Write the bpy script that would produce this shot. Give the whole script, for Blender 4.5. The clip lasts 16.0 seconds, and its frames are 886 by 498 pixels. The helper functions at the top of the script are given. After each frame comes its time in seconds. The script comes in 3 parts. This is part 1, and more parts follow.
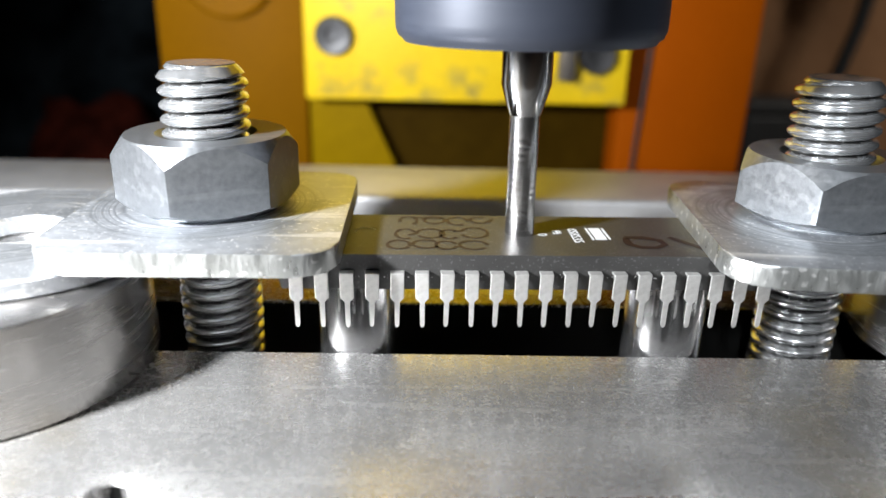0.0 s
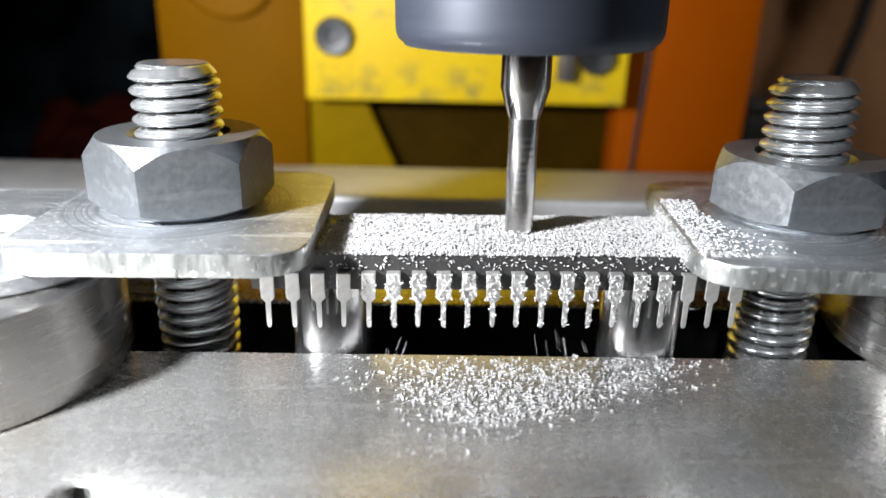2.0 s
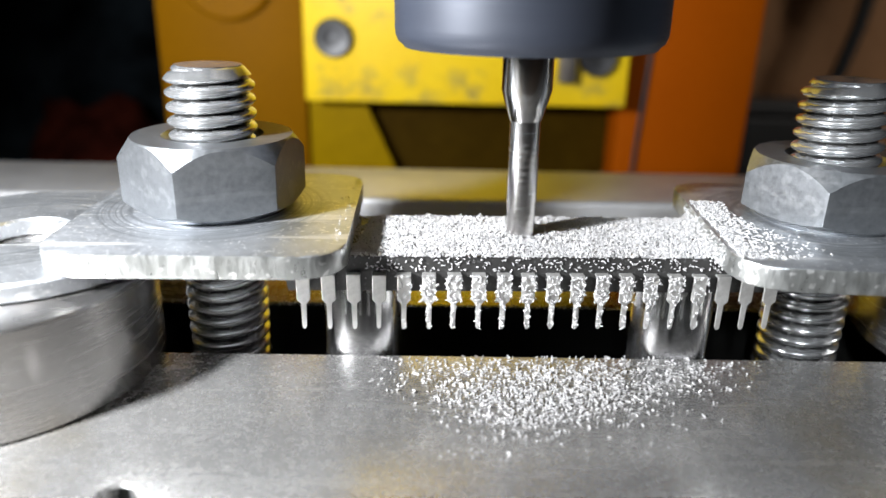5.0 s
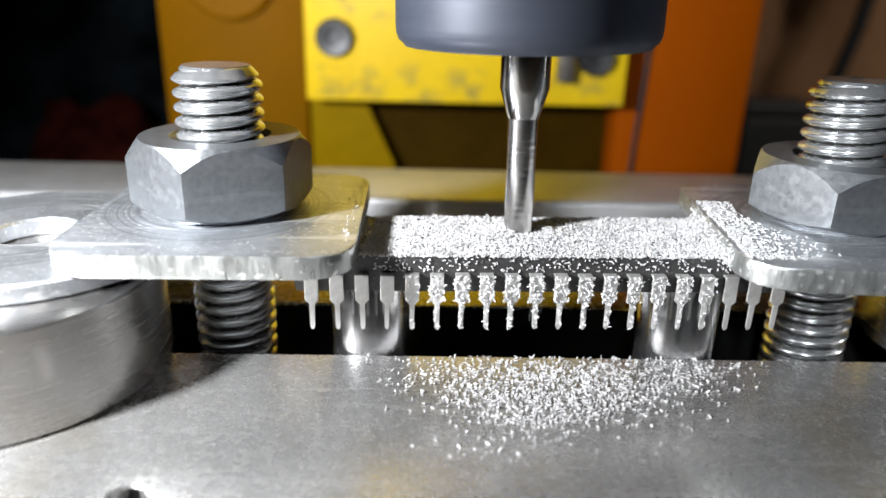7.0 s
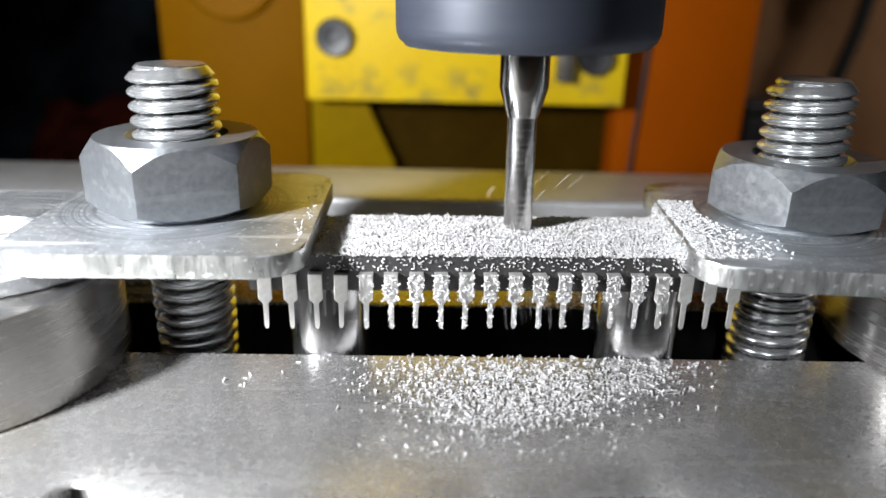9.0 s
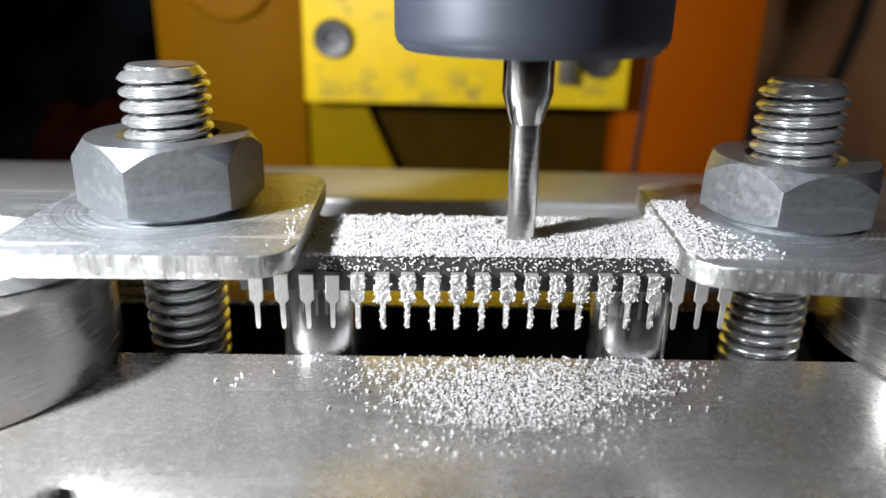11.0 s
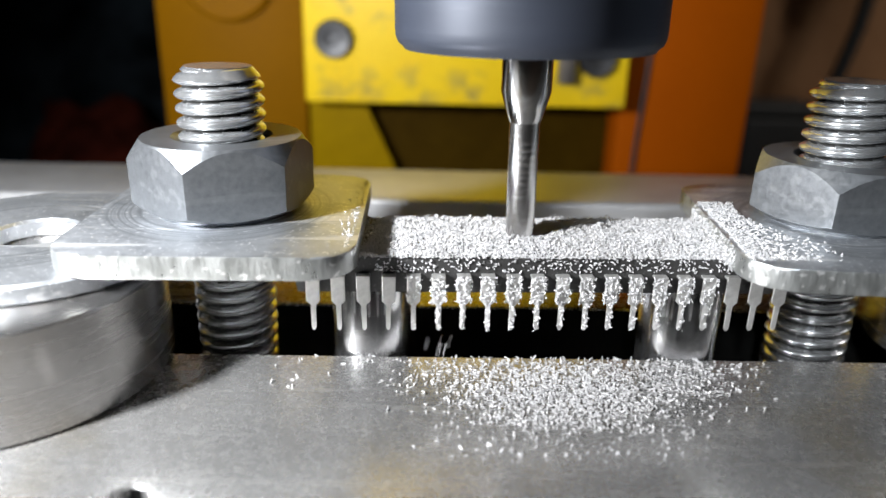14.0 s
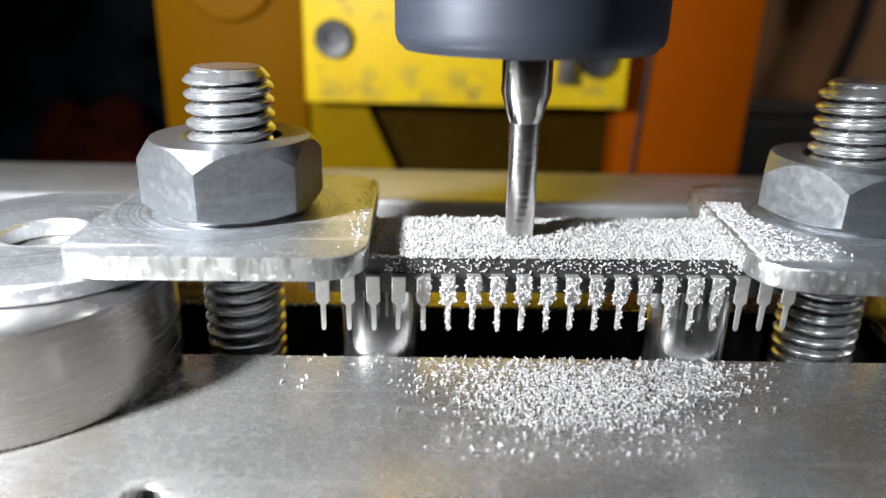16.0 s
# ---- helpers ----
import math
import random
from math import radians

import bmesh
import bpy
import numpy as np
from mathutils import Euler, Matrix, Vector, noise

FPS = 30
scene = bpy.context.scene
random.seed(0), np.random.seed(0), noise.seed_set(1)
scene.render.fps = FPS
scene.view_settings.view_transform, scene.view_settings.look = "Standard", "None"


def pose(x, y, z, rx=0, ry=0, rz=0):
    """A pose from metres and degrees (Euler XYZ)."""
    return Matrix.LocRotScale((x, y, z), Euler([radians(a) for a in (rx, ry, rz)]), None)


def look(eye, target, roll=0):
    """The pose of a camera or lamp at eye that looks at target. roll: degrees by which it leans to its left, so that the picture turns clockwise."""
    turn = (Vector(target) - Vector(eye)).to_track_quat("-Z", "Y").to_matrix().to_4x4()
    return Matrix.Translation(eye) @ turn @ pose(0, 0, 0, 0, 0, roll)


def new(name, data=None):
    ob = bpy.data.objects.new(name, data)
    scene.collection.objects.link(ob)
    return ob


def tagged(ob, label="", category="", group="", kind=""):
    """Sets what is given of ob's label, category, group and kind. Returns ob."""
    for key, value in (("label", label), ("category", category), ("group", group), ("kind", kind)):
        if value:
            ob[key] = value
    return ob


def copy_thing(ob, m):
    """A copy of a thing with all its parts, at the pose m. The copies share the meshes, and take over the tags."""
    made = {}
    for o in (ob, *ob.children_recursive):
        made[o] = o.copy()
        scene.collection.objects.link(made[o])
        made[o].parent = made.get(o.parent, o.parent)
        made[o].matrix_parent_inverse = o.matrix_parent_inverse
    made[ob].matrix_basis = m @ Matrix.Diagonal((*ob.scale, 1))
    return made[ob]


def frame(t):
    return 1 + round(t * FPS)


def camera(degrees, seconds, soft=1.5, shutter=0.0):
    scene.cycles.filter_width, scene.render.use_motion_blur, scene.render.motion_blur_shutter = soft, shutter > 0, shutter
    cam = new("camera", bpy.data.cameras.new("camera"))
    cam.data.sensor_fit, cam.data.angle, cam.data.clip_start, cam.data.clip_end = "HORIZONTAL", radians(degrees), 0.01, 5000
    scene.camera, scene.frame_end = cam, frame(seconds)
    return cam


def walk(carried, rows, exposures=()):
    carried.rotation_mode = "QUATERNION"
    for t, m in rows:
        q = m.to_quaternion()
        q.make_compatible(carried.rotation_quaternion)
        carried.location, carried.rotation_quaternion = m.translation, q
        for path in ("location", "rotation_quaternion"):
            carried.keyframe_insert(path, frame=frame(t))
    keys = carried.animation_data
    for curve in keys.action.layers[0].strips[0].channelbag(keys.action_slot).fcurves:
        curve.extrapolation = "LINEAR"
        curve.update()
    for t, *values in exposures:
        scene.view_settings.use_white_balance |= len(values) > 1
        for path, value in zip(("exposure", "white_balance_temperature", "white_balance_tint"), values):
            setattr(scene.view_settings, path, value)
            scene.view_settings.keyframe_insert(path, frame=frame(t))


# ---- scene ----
# ---- camera ----
MM = 0.001
EYE = Vector((-0.01123, -0.06612, 0.03829))
cam = camera(64.2, 16.0, soft=1.5, shutter=0.5)
cam.data.dof.use_dof = True
cam.data.dof.focus_distance = 0.074
cam.data.dof.aperture_fstop = 17.0


def aim(lift):
    """Camera pose; lift is the slow rise of the view in thousandths of a radian."""
    tilt, yaw = 0.3579 - lift * 0.001, 0.0274
    ahead = Vector((math.sin(yaw) * math.cos(tilt), math.cos(yaw) * math.cos(tilt), -math.sin(tilt)))
    return look(EYE, EYE + ahead * 0.1, 1.53)


walk(cam, [(0.0, aim(0.0)), (1.5, aim(0.6)), (4.0, aim(1.9)), (6.5, aim(2.7)), (9.0, aim(2.6)),
           (12.0, aim(3.4)), (14.0, aim(3.8)), (16.0, aim(4.0))],
     [(0.0, 0.08), (0.5, 0.08), (1.5, -0.16), (3.5, -0.18), (6.5, -0.16), (9.0, -0.34), (12.5, -0.38), (14.0, -0.33), (16.0, -0.31)])

# ---- light ----
world = bpy.data.worlds.new("workshop_air")
scene.world = world
world.use_nodes = True
world.node_tree.nodes["Background"].inputs[0].default_value = (0.75, 0.85, 1.0, 1)
world.node_tree.nodes["Background"].inputs[1].default_value = 0.003


bulb = bpy.data.lights.new("work_lamp", "SPOT")
bulb.energy, bulb.shadow_soft_size, bulb.color, bulb.spot_size, bulb.spot_blend = 1.5, 0.004, (0.945, 0.97, 1.0), radians(170), 0.25
new("work_lamp", bulb).matrix_world = look((-0.074, -0.036, 0.050), (-0.010, -0.004, 0.0))
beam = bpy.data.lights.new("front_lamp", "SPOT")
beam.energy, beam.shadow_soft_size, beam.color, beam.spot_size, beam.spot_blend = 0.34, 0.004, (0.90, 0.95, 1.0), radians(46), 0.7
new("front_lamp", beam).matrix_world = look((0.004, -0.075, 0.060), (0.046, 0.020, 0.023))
# unseen fill spot, added only to brighten the brown cloth heap
room = bpy.data.lights.new("cloth_fill_spot", "SPOT")
room.energy, room.shadow_soft_size, room.color, room.spot_size, room.spot_blend = 10.5, 0.03, (1.0, 0.95, 0.88), radians(42), 0.6
new("cloth_fill_spot", room).matrix_world = look((0.45, -0.1, 0.7), (0.31, 0.4, 0.05))


# ---- materials ----
def nodes_of(name):
    m = bpy.data.materials.new(name)
    m.use_nodes = True
    return m, m.node_tree, m.node_tree.nodes["Principled BSDF"]


def noise_node(nt, scale, detail=4.0, rough=0.6, stretch=None):
    co = nt.nodes.new("ShaderNodeTexCoord")
    n = nt.nodes.new("ShaderNodeTexNoise")
    n.inputs["Scale"].default_value, n.inputs["Detail"].default_value, n.inputs["Roughness"].default_value = scale, detail, rough
    if stretch:
        mp = nt.nodes.new("ShaderNodeMapping")
        mp.inputs["Scale"].default_value = stretch
        nt.links.new(co.outputs["Object"], mp.inputs[0])
        nt.links.new(mp.outputs[0], n.inputs["Vector"])
    else:
        nt.links.new(co.outputs["Object"], n.inputs["Vector"])
    return n.outputs["Fac"]


def ramp(nt, fac, stops):
    r = nt.nodes.new("ShaderNodeValToRGB")
    while len(r.color_ramp.elements) < len(stops):
        r.color_ramp.elements.new(0.5)
    for e, (pos, col) in zip(r.color_ramp.elements, stops):
        e.position = pos
        e.color = (*col, 1) if len(col) == 3 else col
    nt.links.new(fac, r.inputs[0])
    return r.outputs[0]


def mixed(nt, fac, a, b, mode="MIX"):
    m = nt.nodes.new("ShaderNodeMix")
    m.data_type, m.blend_type = "RGBA", mode
    for sock, v in ((m.inputs[0], fac), (m.inputs[6], a), (m.inputs[7], b)):
        if isinstance(v, (float, int)):
            sock.default_value = v
        elif isinstance(v, tuple):
            sock.default_value = (*v, 1)
        else:
            nt.links.new(v, sock)
    return m.outputs[2]


def bumped(nt, bsdf, fac, strength, dist):
    b = nt.nodes.new("ShaderNodeBump")
    b.inputs["Strength"].default_value, b.inputs["Distance"].default_value = strength, dist
    nt.links.new(fac, b.inputs["Height"])
    nt.links.new(b.outputs[0], bsdf.inputs["Normal"])


def surface(name, dark, light, rough=(0.3, 0.5), metal=0.0, coarse=60.0, fine=1500.0, relief=0.15, depth=0.00005,
            stain=None, stain_scale=25.0, stretch=None, spec=0.5, speck=None, speck_scale=2400.0, scratch=0.0, grainy=0.4):
    """A two-scale surface: broad patches, fine grain, optional stains."""
    m, nt, bsdf = nodes_of(name)
    broad, grain = noise_node(nt, coarse, 5.0), noise_node(nt, fine, 3.0, 0.7, stretch)
    col = ramp(nt, broad, [(0.3, dark), (0.7, light)])
    col = mixed(nt, grainy, col, ramp(nt, grain, [(0.3, dark), (0.7, light)]))
    if stain:
        patch = ramp(nt, noise_node(nt, stain_scale, 4.0), [(0.52, (0, 0, 0)), (0.72, (1, 1, 1))])
        col = mixed(nt, patch, col, stain)
    if speck:
        dots = ramp(nt, noise_node(nt, speck_scale, 1.0, 0.4), [(0.64, (0, 0, 0)), (0.71, (1, 1, 1))])
        col = mixed(nt, dots, col, speck)
    gloss = ramp(nt, grain, [(0.3, (rough[0],) * 3), (0.7, (rough[1],) * 3)])
    if scratch:
        for turn, scale in ((0.5, 700.0), (-0.9, 500.0)):
            co, mp = nt.nodes.new("ShaderNodeTexCoord"), nt.nodes.new("ShaderNodeMapping")
            mp.inputs["Rotation"].default_value, mp.inputs["Scale"].default_value = (0, 0.3, turn), (0.06, 1, 1)
            n = nt.nodes.new("ShaderNodeTexNoise")
            n.inputs["Scale"].default_value, n.inputs["Detail"].default_value = scale, 2.0
            nt.links.new(co.outputs["Object"], mp.inputs[0])
            nt.links.new(mp.outputs[0], n.inputs["Vector"])
            lines = ramp(nt, n.outputs["Fac"], [(0.60, (0, 0, 0)), (0.66, (scratch,) * 3)])
            col = mixed(nt, lines, col, (0.85, 0.85, 0.85))
            gloss = mixed(nt, lines, gloss, (0.5, 0.5, 0.5))
    nt.links.new(col, bsdf.inputs["Base Color"])
    nt.links.new(gloss, bsdf.inputs["Roughness"])
    bsdf.inputs["Metallic"].default_value = metal
    bsdf.inputs["Specular IOR Level"].default_value = spec
    bumped(nt, bsdf, grain, relief, depth)
    return m


ZINC = surface("zinc_plated_steel", (0.44, 0.46, 0.49), (0.62, 0.64, 0.67), (0.33, 0.46), 0.88, 130, 1500, 0.14, 0.00005, stain=(0.36, 0.38, 0.40), stain_scale=160, speck=(0.78, 0.79, 0.81), scratch=0.6, grainy=0.5)
ZINC_NUT = surface("dull_zinc", (0.21, 0.222, 0.235), (0.31, 0.323, 0.338), (0.32, 0.44), 0.90, 260, 1500, 0.2, 0.00006, scratch=0.08, grainy=0.6)
THREAD = surface("rolled_thread_steel", (0.50, 0.51, 0.52), (0.78, 0.79, 0.80), (0.16, 0.26), 0.89, 150, 900, 0.15, 0.00005)
TABLE = surface("ground_steel", (0.38, 0.374, 0.365), (0.70, 0.69, 0.68), (0.22, 0.30), 0.84, 45, 1700, 0.30, 0.00005,
                stain=(0.47, 0.42, 0.32), stain_scale=35, speck=(0.66, 0.65, 0.63), speck_scale=1500, scratch=0.10, grainy=0.40)
TURNED = surface("turned_steel", (0.36, 0.345, 0.33), (0.50, 0.485, 0.47), (0.23, 0.29), 0.98, 100, 600, 0.015, 0.00001, stretch=(0.15, 0.15, 4))
RAIL = surface("scraped_rail_steel", (0.42, 0.42, 0.43), (0.60, 0.60, 0.61), (0.38, 0.5), 0.75, 70, 1200, 0.1, 0.00003)
# near-black that puts the shade of the thread grooves into their colour
GROOVE = surface("shaded_thread_root", (0.03, 0.03, 0.03), (0.08, 0.08, 0.078), (0.3, 0.45), 0.5, 200, 900)
SAWN = surface("sawn_steel_edge", (0.32, 0.33, 0.32), (0.58, 0.59, 0.58), (0.25, 0.5), 0.88, 200, 900, 0.7, 0.0002, stretch=(1, 1, 0.35), speck=(0.85, 0.85, 0.84), speck_scale=1200, grainy=0.6)


def ring_marks(m, r0, r1):
    """Turned rings in the surface between two radii about the thing's axis, left by tightening."""
    nt, bsdf = m.node_tree, m.node_tree.nodes["Principled BSDF"]
    co, flat, size = nt.nodes.new("ShaderNodeTexCoord"), nt.nodes.new("ShaderNodeMapping"), nt.nodes.new("ShaderNodeVectorMath")
    flat.inputs["Location"].default_value, flat.inputs["Scale"].default_value = (0.0015, -0.0008, 0), (1, 1, 0)
    size.operation = "LENGTH"
    nt.links.new(co.outputs["Object"], flat.inputs[0])
    nt.links.new(flat.outputs[0], size.inputs[0])
    n = nt.nodes.new("ShaderNodeTexNoise")
    n.noise_dimensions = "1D"
    n.inputs["Scale"].default_value = 1800.0
    nt.links.new(size.outputs["Value"], n.inputs["W"])
    lines = ramp(nt, n.outputs["Fac"], [(0.42, (0, 0, 0)), (0.62, (0.7, 0.7, 0.7))])
    scaled = nt.nodes.new("ShaderNodeMath")
    scaled.operation, scaled.inputs[1].default_value = "MULTIPLY", 50.0
    nt.links.new(size.outputs["Value"], scaled.inputs[0])
    band = ramp(nt, scaled.outputs[0], [(r0 * 50 - 0.02, (0, 0, 0)), (r0 * 50, (1, 1, 1)), (r1 * 50, (1, 1, 1)), (r1 * 50 + 0.04, (0, 0, 0))])
    mask = mixed(nt, 1.0, lines, band, "MULTIPLY")
    old = bsdf.inputs["Base Color"].links[0].from_socket
    nt.links.new(mixed(nt, mask, old, (0.30, 0.32, 0.34)), bsdf.inputs["Base Color"])


ring_marks(ZINC, 0.0085, 0.0125)
POLISHED = surface("polished_steel", (0.72, 0.72, 0.73), (0.84, 0.84, 0.85), (0.12, 0.24), 0.97, 200, 900, 0.35, 0.00004, stretch=(2, 2, 0.05))
CARBIDE = surface("bright_tool_steel", (0.56, 0.55, 0.54), (0.62, 0.61, 0.60), (0.13, 0.17), 1.0, 200, 1500, 0.01, 0.00001)
FLUTE = surface("ground_cutter_steel", (0.60, 0.59, 0.58), (0.72, 0.71, 0.70), (0.2, 0.28), 1.0, 200, 1500, 0.02, 0.00001)
NUT_BLACK = surface("blackened_steel", (0.022, 0.026, 0.038), (0.032, 0.038, 0.054), (0.45, 0.55), 0.3, 60, 600, 0.05, 0.00002, stretch=(0.2, 0.2, 6))
EPOXY = surface("black_epoxy", (0.024, 0.0235, 0.023), (0.040, 0.039, 0.038), (0.36, 0.48), 0.0, 200, 5000, 0.25, 0.00002, speck=(0.075, 0.075, 0.075), speck_scale=3600)
TIN = surface("tinned_lead", (0.62, 0.61, 0.59), (0.86, 0.85, 0.83), (0.28, 0.42), 0.75, 400, 1800, 0.3, 0.00005, grainy=0.6)
WHITE_INK = surface("white_ink", (0.6, 0.62, 0.64), (0.8, 0.82, 0.84), (0.5, 0.6))
MARKER = surface("brown_marker_ink", (0.016, 0.010, 0.009), (0.026, 0.015, 0.014), (0.4, 0.5), spec=0.2)
FLAKE = surface("milled_plastic_flakes", (0.44, 0.435, 0.44), (0.66, 0.65, 0.655), (0.4, 0.6), 0.0, 300, 2000, 0.1)
YELLOW = surface("yellow_paint", (0.72, 0.46, 0.008), (0.82, 0.58, 0.016), (0.32, 0.45), 0.0, 40, 500, 0.1, 0.00005,
                 stain=(0.27, 0.22, 0.07), stain_scale=120, spec=0.3)
ORANGE = surface("orange_paint", (0.28, 0.054, 0.0005), (0.34, 0.069, 0.0007), (0.45, 0.6), 0.0, 30, 500, 0.1, 0.00005, spec=0.04)
AMBER = surface("amber_paint", (0.165, 0.068, 0.0004), (0.215, 0.090, 0.0006), (0.45, 0.6), 0.0, 30, 500, 0.1, 0.00005, spec=0.04)
DARK_STEEL = surface("oiled_dark_steel", (0.10, 0.09, 0.08), (0.20, 0.18, 0.16), (0.35, 0.6), 0.6, 60, 900)
# yellow paint darkened to ochre, for the shade under the cross plate
OCHRE = surface("shaded_yellow_paint", (0.215, 0.130, 0.0006), (0.295, 0.182, 0.0012), (0.45, 0.6), 0.0, 70, 500, 0.1, 0.00005, spec=0.04)
# dark brown with the shade of a deep opening put into it
CAVITY = surface("cavity_shade_brown", (0.026, 0.013, 0.0008), (0.062, 0.034, 0.002), (0.5, 0.65), 0.0, 30, 500, 0.2, 0.0001, spec=0.03)
BLACK_RUBBER = surface("black_rubber", (0.012, 0.012, 0.012), (0.025, 0.025, 0.025), (0.5, 0.7))
SCREW = surface("blackened_screw_steel", (0.025, 0.025, 0.027), (0.06, 0.06, 0.063), (0.35, 0.5), 0.4, 200, 900)
# near-black steel colour standing in for the shade inside the table slot
SLOT_SHADE = surface("slot_shade_black", (0.004, 0.004, 0.004), (0.010, 0.010, 0.009), (0.5, 0.7), 0.0, 60, 300, 0.03, 0.00003, spec=0.1)
CLOTH_BLUE = surface("dark_blue_cloth", (0.0003, 0.0004, 0.0006), (0.034, 0.046, 0.056), (0.8, 0.95), 0.0, 34, 300, 0.5, 0.0005, spec=0.05, grainy=0.1)
CLOTH_RED = surface("dark_red_cloth", (0.002, 0.0006, 0.0005), (0.10, 0.017, 0.009), (0.8, 0.95), 0.0, 40, 400, 0.5, 0.0005, spec=0.05, grainy=0.1)
CLOTH_BROWN = surface("brown_cloth", (0.19, 0.095, 0.045), (0.42, 0.23, 0.12), (0.8, 0.95), 0.0, 10, 400, 0.5, 0.0005, spec=0.1)
WALL = surface("dim_plaster", (0.05, 0.05, 0.05), (0.09, 0.09, 0.085), (0.7, 0.9), 0.0, 2, 60)
WOOD = surface("workbench_wood", (0.10, 0.06, 0.035), (0.2, 0.13, 0.08), (0.5, 0.7), 0.0, 6, 90, stretch=(0.1, 1, 1))


# ---- mesh helpers (millimetres) ----
def part(name, bm, material, parent=None, label="", smooth=False):
    """Link a bmesh, drawn in millimetres, as one mesh object under its thing or part."""
    bmesh.ops.scale(bm, vec=(MM, MM, MM), verts=bm.verts)
    bmesh.ops.recalc_face_normals(bm, faces=bm.faces)
    me = bpy.data.meshes.new(name)
    bm.to_mesh(me)
    bm.free()
    me.materials.append(material)
    if smooth:
        for poly in me.polygons:
            poly.use_smooth = True
        me.set_sharp_from_angle(angle=radians(smooth if smooth > 1 else 35))
    ob = new(name, me)
    if parent:
        ob.parent = parent
    if label:
        tagged(ob, label)
    return ob


def thing(name, at, label, category, group="", kind="", turn=0.0):
    ob = new(name)
    ob.empty_display_size = 0.005
    ob.matrix_basis = pose(at[0] * MM, at[1] * MM, at[2] * MM, 0, 0, turn)
    return tagged(ob, label, category, group, kind)


def box(bm, lo, hi, bevel=0.0, segments=2):
    verts = bmesh.ops.create_cube(bm, size=1.0)["verts"]
    for v in verts:
        v.co = Vector([lo[i] + (v.co[i] + 0.5) * (hi[i] - lo[i]) for i in range(3)])
    if bevel:
        edges = list({e for v in verts for e in v.link_edges})
        bmesh.ops.bevel(bm, geom=edges, offset=bevel, segments=segments, affect="EDGES", profile=0.5)
    return bm


def lathe(bm, profile, segments=64, at=(0, 0, 0), closed=True):
    """Revolve (radius, z) pairs about z; closed joins the last pair to the first."""
    rings = []
    for r, z in profile:
        if r < 1e-6:
            rings.append([bm.verts.new((at[0], at[1], at[2] + z))])
        else:
            rings.append([bm.verts.new((at[0] + r * math.cos(2 * math.pi * i / segments), at[1] + r * math.sin(2 * math.pi * i / segments), at[2] + z)) for i in range(segments)])
    pairs = list(zip(rings, rings[1:])) + ([(rings[-1], rings[0])] if closed else [])
    for a, b in pairs:
        for i in range(segments):
            j = (i + 1) % segments
            quad = [a[i % len(a)], a[j % len(a)], b[j % len(b)], b[i % len(b)]]
            face = list(dict.fromkeys(quad))
            if len(face) > 2:
                bm.faces.new(face)
    return bm


def rounded(w, d, r, n=6):
    """Outline of a rounded rectangle round the origin."""
    pts = []
    for cx, cy, a0 in ((w / 2 - r, d / 2 - r, 0), (-w / 2 + r, d / 2 - r, 90), (-w / 2 + r, -d / 2 + r, 180), (w / 2 - r, -d / 2 + r, 270)):
        for k in range(n + 1):
            a = radians(a0 + 90 * k / n)
            pts.append((cx + r * math.cos(a), cy + r * math.sin(a)))
    return pts


def slab(bm, outline, z0, z1, bevel=0.0):
    """Extrude an outline from z0 to z1 with bevelled top and bottom rims."""
    low = [bm.verts.new((x, y, z0)) for x, y in outline]
    high = [bm.verts.new((x, y, z1)) for x, y in outline]
    n = len(outline)
    bm.faces.new(low[::-1])
    bm.faces.new(high)
    for i in range(n):
        bm.faces.new((low[i], low[(i + 1) % n], high[(i + 1) % n], high[i]))
    if bevel:
        rims = [e for e in bm.edges if abs(e.verts[0].co.z - e.verts[1].co.z) < 1e-6]
        bmesh.ops.bevel(bm, geom=rims, offset=bevel, segments=2, affect="EDGES", profile=0.5)
    return bm


def rod(bm, points, radius, segments=10):
    """A round rod along a chain of points."""
    rings = []
    for k, p in enumerate(points):
        p = Vector(p)
        ahead = (Vector(points[min(k + 1, len(points) - 1)]) - Vector(points[max(k - 1, 0)])).normalized()
        side = ahead.orthogonal().normalized() if k == 0 else (side - ahead * side.dot(ahead)).normalized()
        up = ahead.cross(side)
        rings.append([bm.verts.new(p + (side * math.cos(2 * math.pi * i / segments) + up * math.sin(2 * math.pi * i / segments)) * radius) for i in range(segments)])
    for a, b in zip(rings, rings[1:]):
        for i in range(segments):
            bm.faces.new((a[i], a[(i + 1) % segments], b[(i + 1) % segments], b[i]))
    bm.faces.new(rings[0][::-1])
    bm.faces.new(rings[-1])
    return bm


# ---- paths: table across, gantry along and down ----
TABLE_X = [(0.0, 0.0), (0.8, 0.0), (0.9, -0.1), (1.0, -0.35), (1.5, -1.62), (2.0, -2.89), (2.1, -3.13), (2.16, -3.22), (2.25, -3.05),
           (2.5, -2.43), (3.0, -1.18), (3.45, -0.05), (3.55, 0.08), (4.0, 0.31), (6.4, 1.50), (6.55, 1.53), (7.15, 1.53), (7.25, 1.40),
           (7.5, 0.75), (8.0, -0.55), (8.5, -1.88), (9.0, -3.14), (9.6, -4.65), (9.9, -5.2), (10.3, -5.3), (10.6, -4.9), (11.0, -4.0),
           (11.5, -2.76), (12.0, -1.53), (12.5, -0.25), (13.0, 1.08), (13.1, 1.26), (13.2, 1.37), (13.5, 1.50), (14.0, 1.68), (15.0, 2.18), (16.0, 2.68)]
